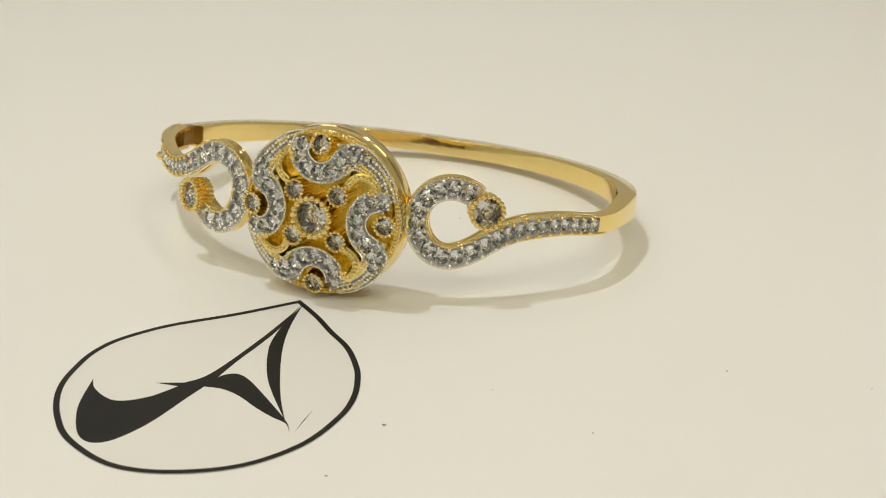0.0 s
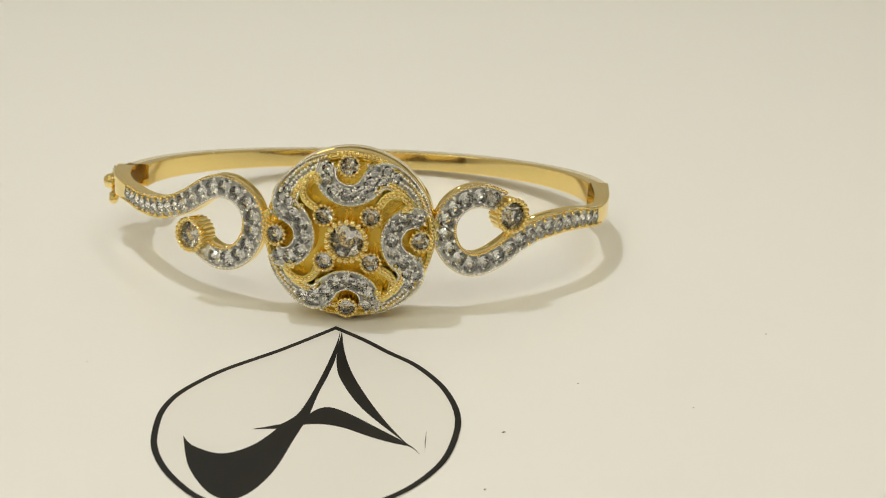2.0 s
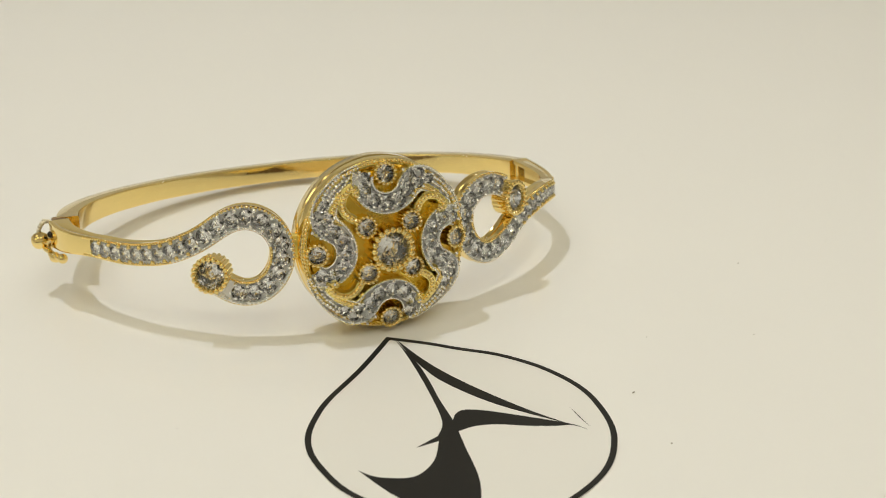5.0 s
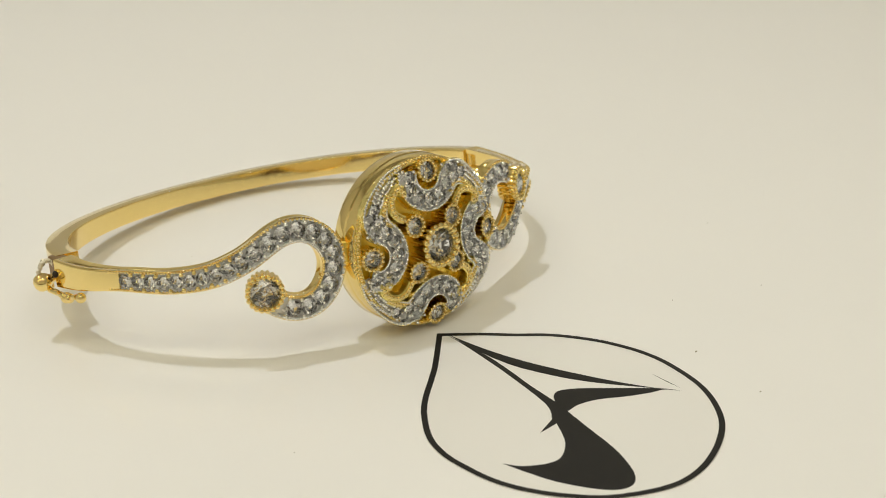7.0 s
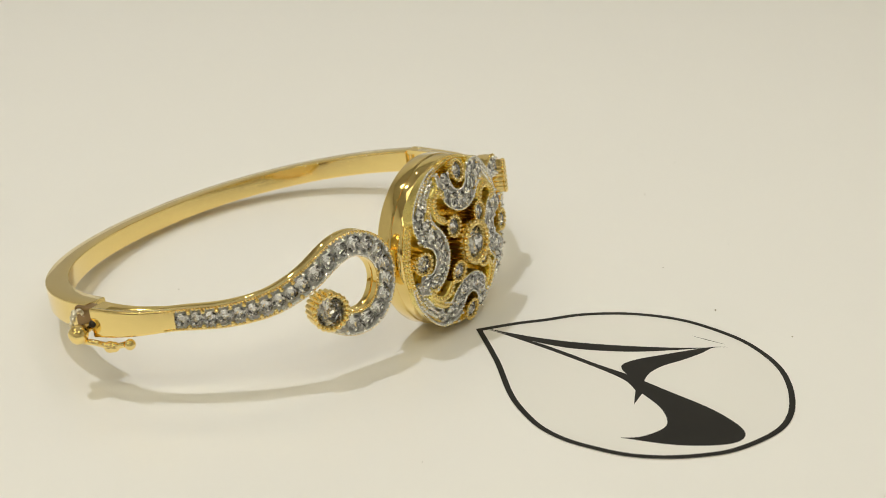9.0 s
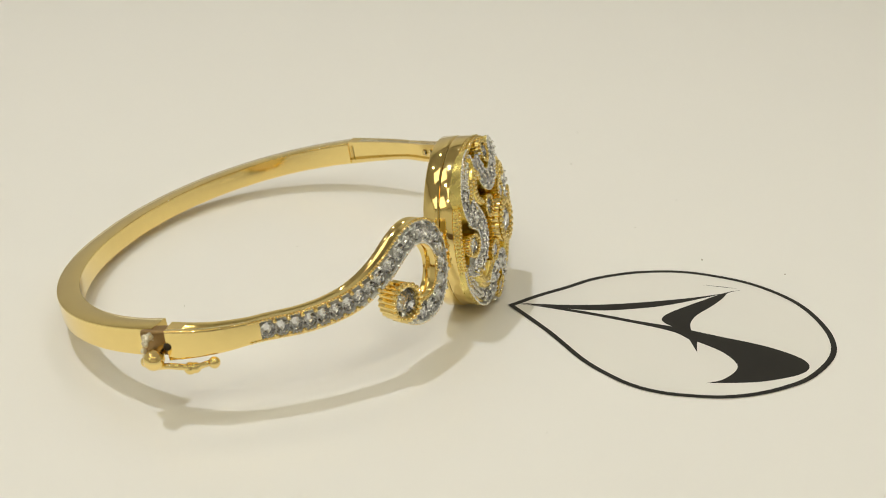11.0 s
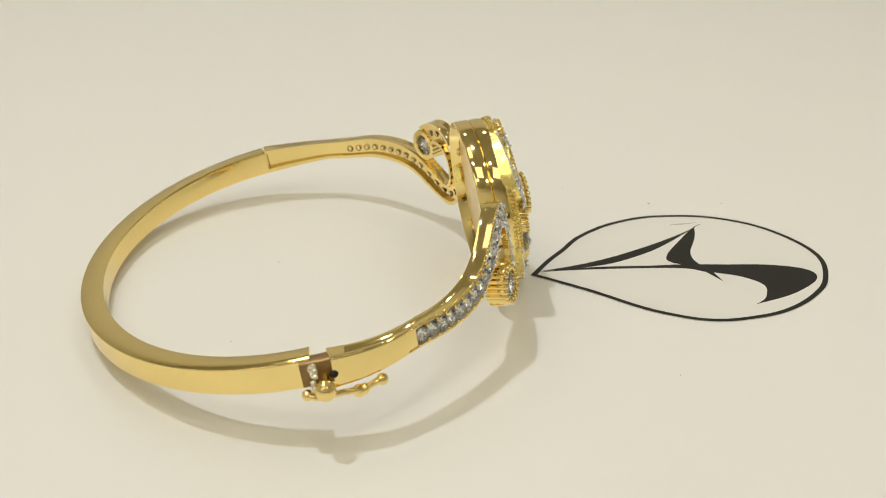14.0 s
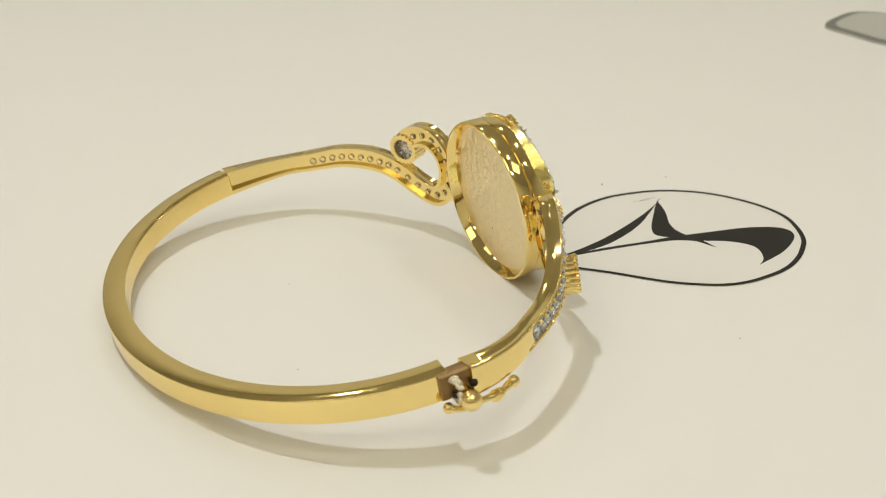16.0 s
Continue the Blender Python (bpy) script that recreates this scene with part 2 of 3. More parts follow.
for nm, box in (("wall_north", (-ROOM, ROOM, ROOM, ROOM + 0.1)), ("wall_south", (-ROOM, ROOM, -ROOM - 0.1, -ROOM)),
                ("wall_east", (ROOM, ROOM + 0.1, -ROOM, ROOM)), ("wall_west", (-ROOM - 0.1, -ROOM, -ROOM, ROOM))):
    tagged(slab(nm, *box, LOW, HIGH, PLASTER), "plain off-white plastered wall", "wall", kind="structure")
# Unseen board, added so the gold has something dark to reflect.
tagged(slab("dark_board", -ROOM + 0.01, ROOM - 0.01, -ROOM + 0.003, -ROOM + 0.025, LOW, 0.22, BOARD_BROWN), "dark brown board added along the lower wall for dark reflections", "panelling", kind="structure")
tagged(slab("counter", -0.8, 0.8, -0.35, 0.6, LOW, -0.03, COUNTER, 0.004), "white laminate shop counter under the turntable", "counter")


def downlight(x, y, glow, r=0.042):
    ob = thing("ceiling_light", "round recessed warm white downlight in the ceiling", "lamp", pose(x, y, HIGH), "ceiling downlights")
    bm = bmesh.new()
    lathe(bm, [(r + 0.002, 0.0), (r + 0.015, -0.004), (r + 0.018, 0.0)], 32, close=True)
    part("frame", bm, TRIM, ob, mm=False)
    bm = bmesh.new()
    lathe(bm, [(0.0, -0.003), (r, -0.003)], 32)
    part("diffuser", bm, glow, ob, mm=False)


downlight(-0.46, 0.32, KEY_GLOW, 0.030)
downlight(0.62, 0.38, SECOND_GLOW, 0.030)
for x, y in ((-1.25, 0.83), (1.5, 0.84), (-0.8, -0.5), (0.15, -0.5), (1.1, -0.5), (-0.8, -1.5), (0.15, -1.5), (-0.75, 1.5), (0.15, 1.5), (1.05, 1.5)):
    downlight(x, y, LAMP_GLOW)


# Unseen glowing panels, added to fill the table, stones and gold with soft light.
def fill_panel(x, y, w, d):
    ob = thing("fill_panel", "flat square glowing panel added in the ceiling as fill light", "lamp", pose(x, y, HIGH), "ceiling panels")
    for a, b, c, e in ((-w / 2 - 0.02, w / 2 + 0.02, d / 2, d / 2 + 0.02), (-w / 2 - 0.02, w / 2 + 0.02, -d / 2 - 0.02, -d / 2),
                       (-w / 2 - 0.02, -w / 2, -d / 2, d / 2), (w / 2, w / 2 + 0.02, -d / 2, d / 2)):
        s = slab("frame", a, b, c, e, -0.012, -0.001, TRIM)
        s.parent = ob
    s = slab("diffuser", -w / 2, w / 2, -d / 2, d / 2, -0.008, -0.001, FILL_GLOW)
    s.parent = ob


fill_panel(-0.95, 0.1, 0.6, 0.6)
fill_panel(-0.45, -1.0, 0.6, 0.6)
fill_panel(0.6, -0.95, 0.6, 0.6)
# Added to brighten the south-west walls that the medallion reflects.
fill_panel(-1.6, -1.5, 0.9, 0.9)

# ---- the turntable ----
turntable = thing("turntable", "round glossy white acrylic display turntable", "turntable", pose(0, 0, 0))
bm = bmesh.new()
lathe(bm, [(0, 0), (214, 0), (217.5, -0.6), (220, -3), (220, -12), (217, -14), (0, -14)], 160)
part("disc", bm, ACRYLIC, turntable, angle=50)
bm = bmesh.new()
lathe(bm, [(0, -14), (150, -14), (150, -30), (0, -30)], 96)
part("base", bm, ACRYLIC, turntable)

# ---- the sticker: a drop-shaped outline round a pen-like mark ----
STICKER_AT = Vector((-18.0, -30.0, 0))
SHIFT = Vector((-0.25, 0.65, 0))
GROW, SPIN = 1.0207, -1.94


def flat(bm, pts, low, high):
    """A flat shape with an outline, its top at high and its rim down to low."""
    n = len(pts)
    if sum(pts[i - 1].x * pts[i].y - pts[i].x * pts[i - 1].y for i in range(n)) < 0:
        pts = pts[::-1]
    top = [bm.verts.new((p.x, p.y, high)) for p in pts]
    bot = [bm.verts.new((p.x, p.y, low)) for p in pts]
    for tri in tessellate_polygon([[Vector((p.x, p.y, 0)) for p in pts]]):
        fc = bm.faces.new([top[i] for i in tri])
        fc.normal_update()
        if fc.normal.z < 0:
            fc.normal_flip()
    for i in range(n):
        bm.faces.new((top[i], bot[i], bot[(i + 1) % n], top[(i + 1) % n]))


def edge(*pts):
    return spline([(x, y, 0) for x, y in pts], 6)


sticker = thing("sticker", "white drop-shaped sticker with black outline and black brush-like mark", "sticker")
POLAR = [(71, 19.4), (80, 16.9), (91, 15.1), (99, 14.45), (117, 14.15), (130, 14.35), (144, 14.85), (156, 15.05), (168, 15.0), (180, 15.15), (192, 15.2),
         (205, 15.3), (220, 15.6), (240, 15.85), (256, 15.65), (275, 15.15), (293, 14.9), (314, 14.5), (335, 14.15), (350, 14.15), (365, 14.15), (377, 14.3),
         (392, 14.75), (407, 15.4), (419, 17.0), (431, 19.4)]
TIP = Vector((-10.9, -11.8, 0))
drop = [GROW * (Vector((-18, -30, 0)) - STICKER_AT + p) for p in
        edge(*[(r * math.cos(radians(a)), r * math.sin(radians(a))) for a, r in POLAR])[:-1]]
bm = bmesh.new()
flat(bm, drop, 0.0, 0.10)
part("film", bm, FILM, sticker, smooth=False)
bm = bmesh.new()
ring = drop[1:] + [drop[0]]
count = len(ring)
inner, outer = [], []
for i, p in enumerate(ring):
    t = (ring[(i + 1) % count] - ring[i - 1]).normalized()
    side = Vector((t.y, -t.x, 0))
    if side.dot(p - Vector((0, -1, 0))) > 0:
        side = -side
    w = 0.62
    outer.append(bm.verts.new((p.x, p.y, 0.115)))
    inner.append(bm.verts.new((p.x + side.x * w, p.y + side.y * w, 0.115)))
for i in range(count):
    j = (i + 1) % count
    fc = bm.faces.new((outer[i], outer[j], inner[j], inner[i]))
    fc.normal_update()
    if fc.normal.z < 0:
        fc.normal_flip()
part("outline", bm, INK, sticker, "black printed outline", smooth=False)
swash = (edge((-29.9, -29.0), (-29.2, -31.0), (-26.9, -33.0), (-24.0, -32.4), (-21.4, -30.3))[:-1]
         + edge((-21.4, -30.3), (-23.7, -29.7))[:-1] + edge((-23.7, -29.7), (-20.9, -29.6))[:-1]
         + edge((-20.9, -29.6), (-18.7, -27.8), (-15.4, -21.8), (-12.6, -15.8), (-11.35, -12.5))[:-1]
         + edge((-11.35, -12.5), (-13.1, -18.2), (-14.8, -22.0), (-16.3, -24.9), (-17.9, -28.5))[:-1]
         + edge((-17.9, -28.5), (-17.0, -27.9), (-15.9, -27.9), (-14.6, -29.2), (-12.9, -31.9), (-10.3, -36.4), (-9.8, -38.3))[:-1]
         + edge((-9.8, -38.3), (-10.3, -36.8), (-11.7, -35.7), (-13.5, -34.0), (-15.4, -31.9), (-17.2, -30.7), (-18.9, -30.3))[:-1]
         + edge((-18.9, -30.3), (-20.2, -32.5), (-23.1, -37.4), (-26.2, -40.2), (-28.6, -39.2), (-30.0, -34.4), (-29.9, -29.0))[:-1])
bm = bmesh.new()
flat(bm, [GROW * (TIP + (p - TIP) * 1.01 - STICKER_AT) for p in swash], 0.10, 0.112)
part("swash", bm, INK, sticker, "black printed swash", smooth=False)
blade = (edge((-11.3, -12.9), (-12.45, -16.2), (-13.35, -19.5), (-13.7, -23.2), (-12.9, -29.2), (-10.4, -36.4))[:-1]
         + edge((-10.4, -36.4), (-11.3, -32.3), (-12.0, -27.0), (-12.3, -22.0), (-12.05, -17.5), (-11.3, -12.9))[:-1])
bm = bmesh.new()
flat(bm, [GROW * (TIP + (p - TIP) * 1.01 - STICKER_AT) for p in blade], 0.10, 0.118)
part("blade", bm, INK, sticker, "black printed blade", smooth=False)
bm = bmesh.new()
flat(bm, [GROW * (Vector(p) - STICKER_AT) for p in ((-9.25, -38.3, 0), (-8.6, -36.4, 0), (-8.05, -34.7, 0), (-8.75, -36.5, 0))], 0.10, 0.112)
part("tick", bm, INK, sticker, "thin black tick", smooth=False)

# a second card far out on the disc
CARD_AT = Vector((4.5, -151.5, 0))
card = thing("card", "small grey pointed card lying flat on the turntable", "card")
leaf = spline([(p[0] - 2.0, p[1] + 160.0, 0) for p in ((15.3, -141.0), (16.9, -149), (15.8, -156), (8, -159.5), (-8, -161), (-20, -152), (-13, -139.5), (0, -136.7), (9, -138.6))], 6, True)
bm = bmesh.new()
flat(bm, leaf, 0.0, 0.4)
part("sheet", bm, GREY_CARD, card, smooth=False)
bm = bmesh.new()
for i in range(len(leaf)):
    a, b = leaf[i], leaf[(i + 1) % len(leaf)]
    fc = bm.faces.new([bm.verts.new((p.x * k, p.y * k, 0.42)) for p, k in ((a, 1), (b, 1), (b, 0.9), (a, 0.9))])
    fc.normal_update()
    if fc.normal.z < 0:
        fc.normal_flip()
part("border", bm, DARK_GREY, card, "dark grey printed border", smooth=False)

GRAINS = [(-1.2, -37.0, 0.17), (-5.8, -45.3, 0.13), (32.5, -26.4, 0.12), (46.0, -29.6, 0.10), (9.0, -30.5, 0.10), (-9.5, 24.0, 0.09), (6.0, 12.0, 0.08), (18.0, -38.0, 0.09), (-38.0, -12.0, 0.08)]

# ---- the bracelet ----
BASE = mm_pose(-10.45, -9.47, 10.45, -10.09, 1.66, -21.76)
bracelet = thing("bracelet", "gold hinged bangle with round openwork medallion and clear stones", "bracelet")


def front(x):
    """The outer surface of the bracelet's front: how far back it lies at x."""
    back = 3.0 + 13.6 * abs(x / 28.5) ** 3
    return back + (1.0 if x > 0 else 0.5) * min(1.0, max(0.0, (28.0 - abs(x)) / 8.0))


def front_normal(x):
    return Vector((3 * 13.6 * x * abs(x) / 28.5 ** 3, -1, 0)).normalized()


# rear band: half an oval
band_pts, band_nrm = [], []
for i in range(97):
    a = math.pi * (0.034 + 0.950 * i / 96)
    rx = 30.65 if math.cos(a) > 0 else 31.35
    x, y = 0.2 + rx * math.cos(a), 25.88 + 24.5 * math.sin(a)
    band_pts.append(Vector((x, y, 0.3 * max(0.0, -math.cos(a)) ** 3 + 0.5 * max(0.0, math.cos(a)))))
    band_nrm.append(Vector((math.cos(a) / rx, math.sin(a) / 24.5, 0)).normalized())
bm = bmesh.new()
sweep(bm, band_pts, band_nrm, rounded(1.0, -2.5, 0.0, 0.07, 4), [2.35 + 0.5 * abs(i / 48 - 1) ** 2 for i in range(97)])
part("band", bm, GOLD, bracelet, "plain polished gold rear band", angle=50)

SHANK_LEFT = [(-32.2, 25.3), (-31.95, 23.0), (-31.2, 20.6), (-29.95, 18.5), (-28.4, 16.5)]
SHANK_RIGHT = [(30.75, 28.2), (30.75, 25.6), (30.6, 23.2), (30.25, 20.6), (29.6, 18.4), (28.5, 16.4)]
LEFT = [(-26.0, -0.32), (-23.0, -0.15), (-20.9, 0.5), (-18.6, 1.7), (-16.6, 3.25), (-14.7, 4.05), (-12.8, 3.65), (-11.35, 2.5), (-10.5, 0.8),
        (-10.6, -1.2), (-11.55, -3.2), (-13.2, -4.5), (-15.1, -4.65), (-16.5, -4.05), (-17.4, -3.2)]
RIGHT = [(26.1, 0.45), (23.8, 0.3), (21.3, -0.15), (18.9, -1.3), (17.3, -2.6), (15.5, -3.6), (13.8, -4.1), (12.0, -3.3), (10.85, -1.8),
         (10.35, 0.0), (10.65, 1.95), (11.95, 3.55), (13.9, 4.25), (15.7, 4.0), (17.0, 3.2)]


def side_loop(sign, curl, gem, gem_out, name):
    shank = [Vector((x, y, 0.05 + (0.03 if sign < 0 else 0.04) * (y - 16.4))) for x, y in (SHANK_LEFT if sign < 0 else SHANK_RIGHT)]
    pts = spline([*shank, *[Vector((x + (0.35 if sign > 0 else 0.0), front(x), z)) for x, z in curl]], 8)
    pts = resample(pts, 0.35)
    for _ in range(25):
        pts = [pts[0]] + [(a + b + b + c) / 4 for a, b, c in zip(pts, pts[1:], pts[2:])] + [pts[-1]]
    nrm = []
    for i, p in enumerate(pts):
        if abs(p.x) < 28.0 and p.y < 17:
            nrm.append(front_normal(p.x))
        else:
            t = pts[min(i + 1, len(pts) - 1)] - pts[max(i - 1, 0)]
            q = Vector((t.y, -t.x, 0)).normalized()
            nrm.append(q if q.x * sign > 0 else -q)
    n = len(pts)
    pts = [p - o * 0.6 for p, o in zip(pts, nrm)]
    widths = []
    for i, p in enumerate(pts):
        k = i * 0.35
        w = 3.05 - (0.85 * min(1, k / 8.5)) if k < 8.5 else 2.2 + 0.5 * min(1, (k - 8.5) / 12)
        widths.append(w)
    start = int((9.2 if sign < 0 else 11.6) / 0.35)
    bm = bmesh.new()
    sweep(bm, pts, nrm, channel(1.0, -1.65, 0.02, 0.17, 0.9, 0.01), widths, depths=[1.0 - 0.42 * min(1.0, i * 0.35 / 9.0) for i in range(n)])
    sweep(bm, pts[:start + 1], nrm[:start + 1], rounded(1.0, -0.05, 0.62, 0.09, 3), widths[:start + 1])
    for lo, hi in ((-0.5, -0.455), (0.455, 0.5)):
        sweep(bm, pts[start:], nrm[start:], [(lo, -0.05), (hi, -0.05), (hi, 0.57), (lo, 0.57)], widths[start:])
    loop = part("side_loop", bm, GOLD, bracelet, name, angle=50)
    # bright trough that holds the stones
    bm = bmesh.new()
    sweep(bm, pts[start:], nrm[start:], [(0.45, 0.0), (0.45, 0.62), (0.38, 0.62), (0.33, 0.14), (-0.33, 0.14), (-0.38, 0.62), (-0.45, 0.62), (-0.45, 0.0)],
          widths[start:], offset=-0.02)
    part("pave_plate", bm, RHODIUM, loop, "rhodium-plated trough under the stones")
    fr = frames(pts, nrm)
    gold_beads, bright_beads, prongs, gold_prongs, culets = [], [], [], [], []
    at = start + 2
    step = 0
    while at < n - 3:
        s, o, t = fr[at]
        size = 0.72 if step < 9 else 0.88
        stone(loop, pts[at] + o * 0.66, o, size)
        culets.append((pts[at] - o * 0.62, o))
        gap = 4 if step < 9 else 5
        mid = min(at + gap // 2, n - 1)
        s, o, t = fr[mid]
        for side in (-1, 1):
            (gold_prongs if step < 9 else prongs).append((pts[mid] + s * (side * widths[mid] * 0.33) + o * 0.80, 0.24))
        at += gap
        step += 1
    for q, o in culets:
        stone(loop, q, -o, 0.42)
    fine = resample(pts[start - 3:], 0.36)
    for p in fine:
        i = min(range(n), key=lambda j: (pts[j] - p).length_squared)
        s, o, t = fr[i]
        for side in (-1, 1):
            q = p + s * (side * widths[i] * 0.44) + o * 0.58
            (gold_beads if side * s.z > -0.25 or i < start + 30 else bright_beads).append(q)
    beads("milgrain", gold_beads, 0.20, GOLD, loop, "gold bead edge", 1)
    beads("milgrain", bright_beads, 0.17, BEAD, loop, "rhodium bead edge", 1)
    beads("prong_set", prongs, 0.22, BEAD, loop, "tiny ball prongs", 2)
    beads("prong_set", gold_prongs, 0.24, GOLD, loop, "tiny gold ball prongs", 2)
    x, z = gem
    nx = front_normal(x)
    bezel(bracelet, outward(Vector((x, front(x), z)) + nx * gem_out, nx), 1.95, 2.2, 20, "ribbed gold collar with one large clear stone")
    return pts, nrm


left_pts, left_nrm = side_loop(-1, LEFT, (-17.8, -2.1), 1.0, "curled gold side loop set with small stones")
right_pts, right_nrm = side_loop(1, RIGHT, (17.95, 1.87), 1.0, "curled gold side loop set with small stones")

# ---- medallion: its own z points out of its face ----
FACE = mm_pose(0.40, 0.65, -0.40) @ pose(0, 0, 0, 91.5, 0, 0) @ Matrix.Scale(1.012, 4)


def dome(r):
    """Height of the openwork over the plane of the small collars."""
    return -0.22 - 0.78 * (r / 8.5) ** 2 - (0.5 * max(0, (r - 7.6)) ** 2)


def on_face(x, z, lift=0.0):
    """A point of the domed face: x to the side, z upwards."""
    return Vector((x, z, dome(math.hypot(x, z)) + lift))


def face_normal(x, z):
    return Vector((0.235 * x / 8.5, 0.235 * z / 8.5, 1)).normalized()


bm = bmesh.new()
lathe(bm, [(9.25, -3.95), (9.40, -4.1), (9.42, -5.45), (9.32, -5.6), (9.12, -5.62), (9.0, -5.5), (8.78, -4.85), (8.45, -4.45), (8.4, -4.1), (9.0, -3.95)], 96, close=True)
case = part("medallion_case", bm, GOLD, bracelet, "polished gold rear rim", m=FACE, angle=40)
bm = bmesh.new()
lathe(bm, [(0, -4.62), (4, -4.60), (8.6, -4.52), (8.5, -4.3), (0, -4.3)], 72)
part("back_plate", bm, GOLD_FROST, case, "frosted hammered gold back plate")
beads("solder_drop", [(Vector((-6.3, 5.3, -4.8)), 0.42), (Vector((-5.7, 5.9, -4.8)), 0.46), (Vector((-5.2, 6.4, -4.8)), 0.34), (Vector((6.6, -4.9, -4.75)), 0.35), (Vector((7.0, 4.0, -4.8)), 0.3), (Vector((7.3, 3.4, -4.8)), 0.26)], 0.4, GOLD, case, sub=2)
bm = bmesh.new()
lathe(bm, [(9.10, -4.0), (9.32, -3.85), (9.36, -2.9), (9.24, -2.52), (9.05, -2.4), (8.6, -2.4), (8.2, -2.6), (8.1, -3.8)], 96, close=True)
front_rim = part("front_rim", bm, GOLD, bracelet, "gold front rim", m=FACE, angle=40)
beads("milgrain", [p for p in circle(9.05, -2.4, 120)], 0.2, GOLD, front_rim, sub=1)
bm = bmesh.new()
lathe(bm, [(8.72, -2.6), (8.72, -1.8), (8.85, -1.66), (9.0, -1.7), (9.15, -1.9), (9.17, -2.6)], 120, close=True)
ring = part("openwork_ring", bm, GOLD_DEEP, bracelet, "gold outer ring of the openwork", m=FACE, angle=40)
beads("milgrain", [p for p in circle(9.08, -1.72, 132)], 0.20, GOLD, ring, "gold bead edge", 2)
beads("milgrain", [p for p in circle(9.2, -2.1, 140)], 0.17, GOLD, ring, "gold bead edge", 1)
bm = bmesh.new()
lathe(bm, [(0, -2.1), (3, -2.15), (6, -2.45), (7.6, -2.75), (8.5, -2.9), (8.5, -4.0), (0, -4.0)], 72)
part("inner_dish", bm, GOLD_BOUNCE, bracelet, "gold dish behind the openwork, amber bounce light in its colour", m=FACE)

ARM = [(-2.35, 7.9), (-2.55, 6.9), (-2.0, 5.65), (-0.7, 4.85), (0.75, 4.85), (1.95, 5.5), (2.75, 6.45), (3.7, 7.0), (4.8, 6.75), (5.95, 6.05), (7.0, 5.05), (7.85, 3.8), (8.45, 2.2)]
ARM_STONES = [(-2.3, 7.6, 0.62), (-2.5, 6.35, 0.72), (-1.55, 5.2, 0.74), (-0.1, 4.8, 0.74), (1.35, 5.1, 0.74), (2.35, 6.1, 0.74), (2.6, 7.55, 0.70),
              (3.75, 6.55, 0.55), (4.1, 7.4, 0.58), (5.1, 6.75, 0.54)]
SCROLL = [(3.3, 3.6), (3.9, 4.5), (4.8, 4.95), (5.9, 4.7), (6.7, 3.9), (6.3, 3.3), (5.6, 3.5)]

CURL = [(3.1, 5.0), (3.5, 5.8), (4.3, 6.0), (5.2, 5.6), (6.2, 4.9)]


def quarter(k, x, z):
    for _ in range(k):
        x, z = z, -x
    return x, z


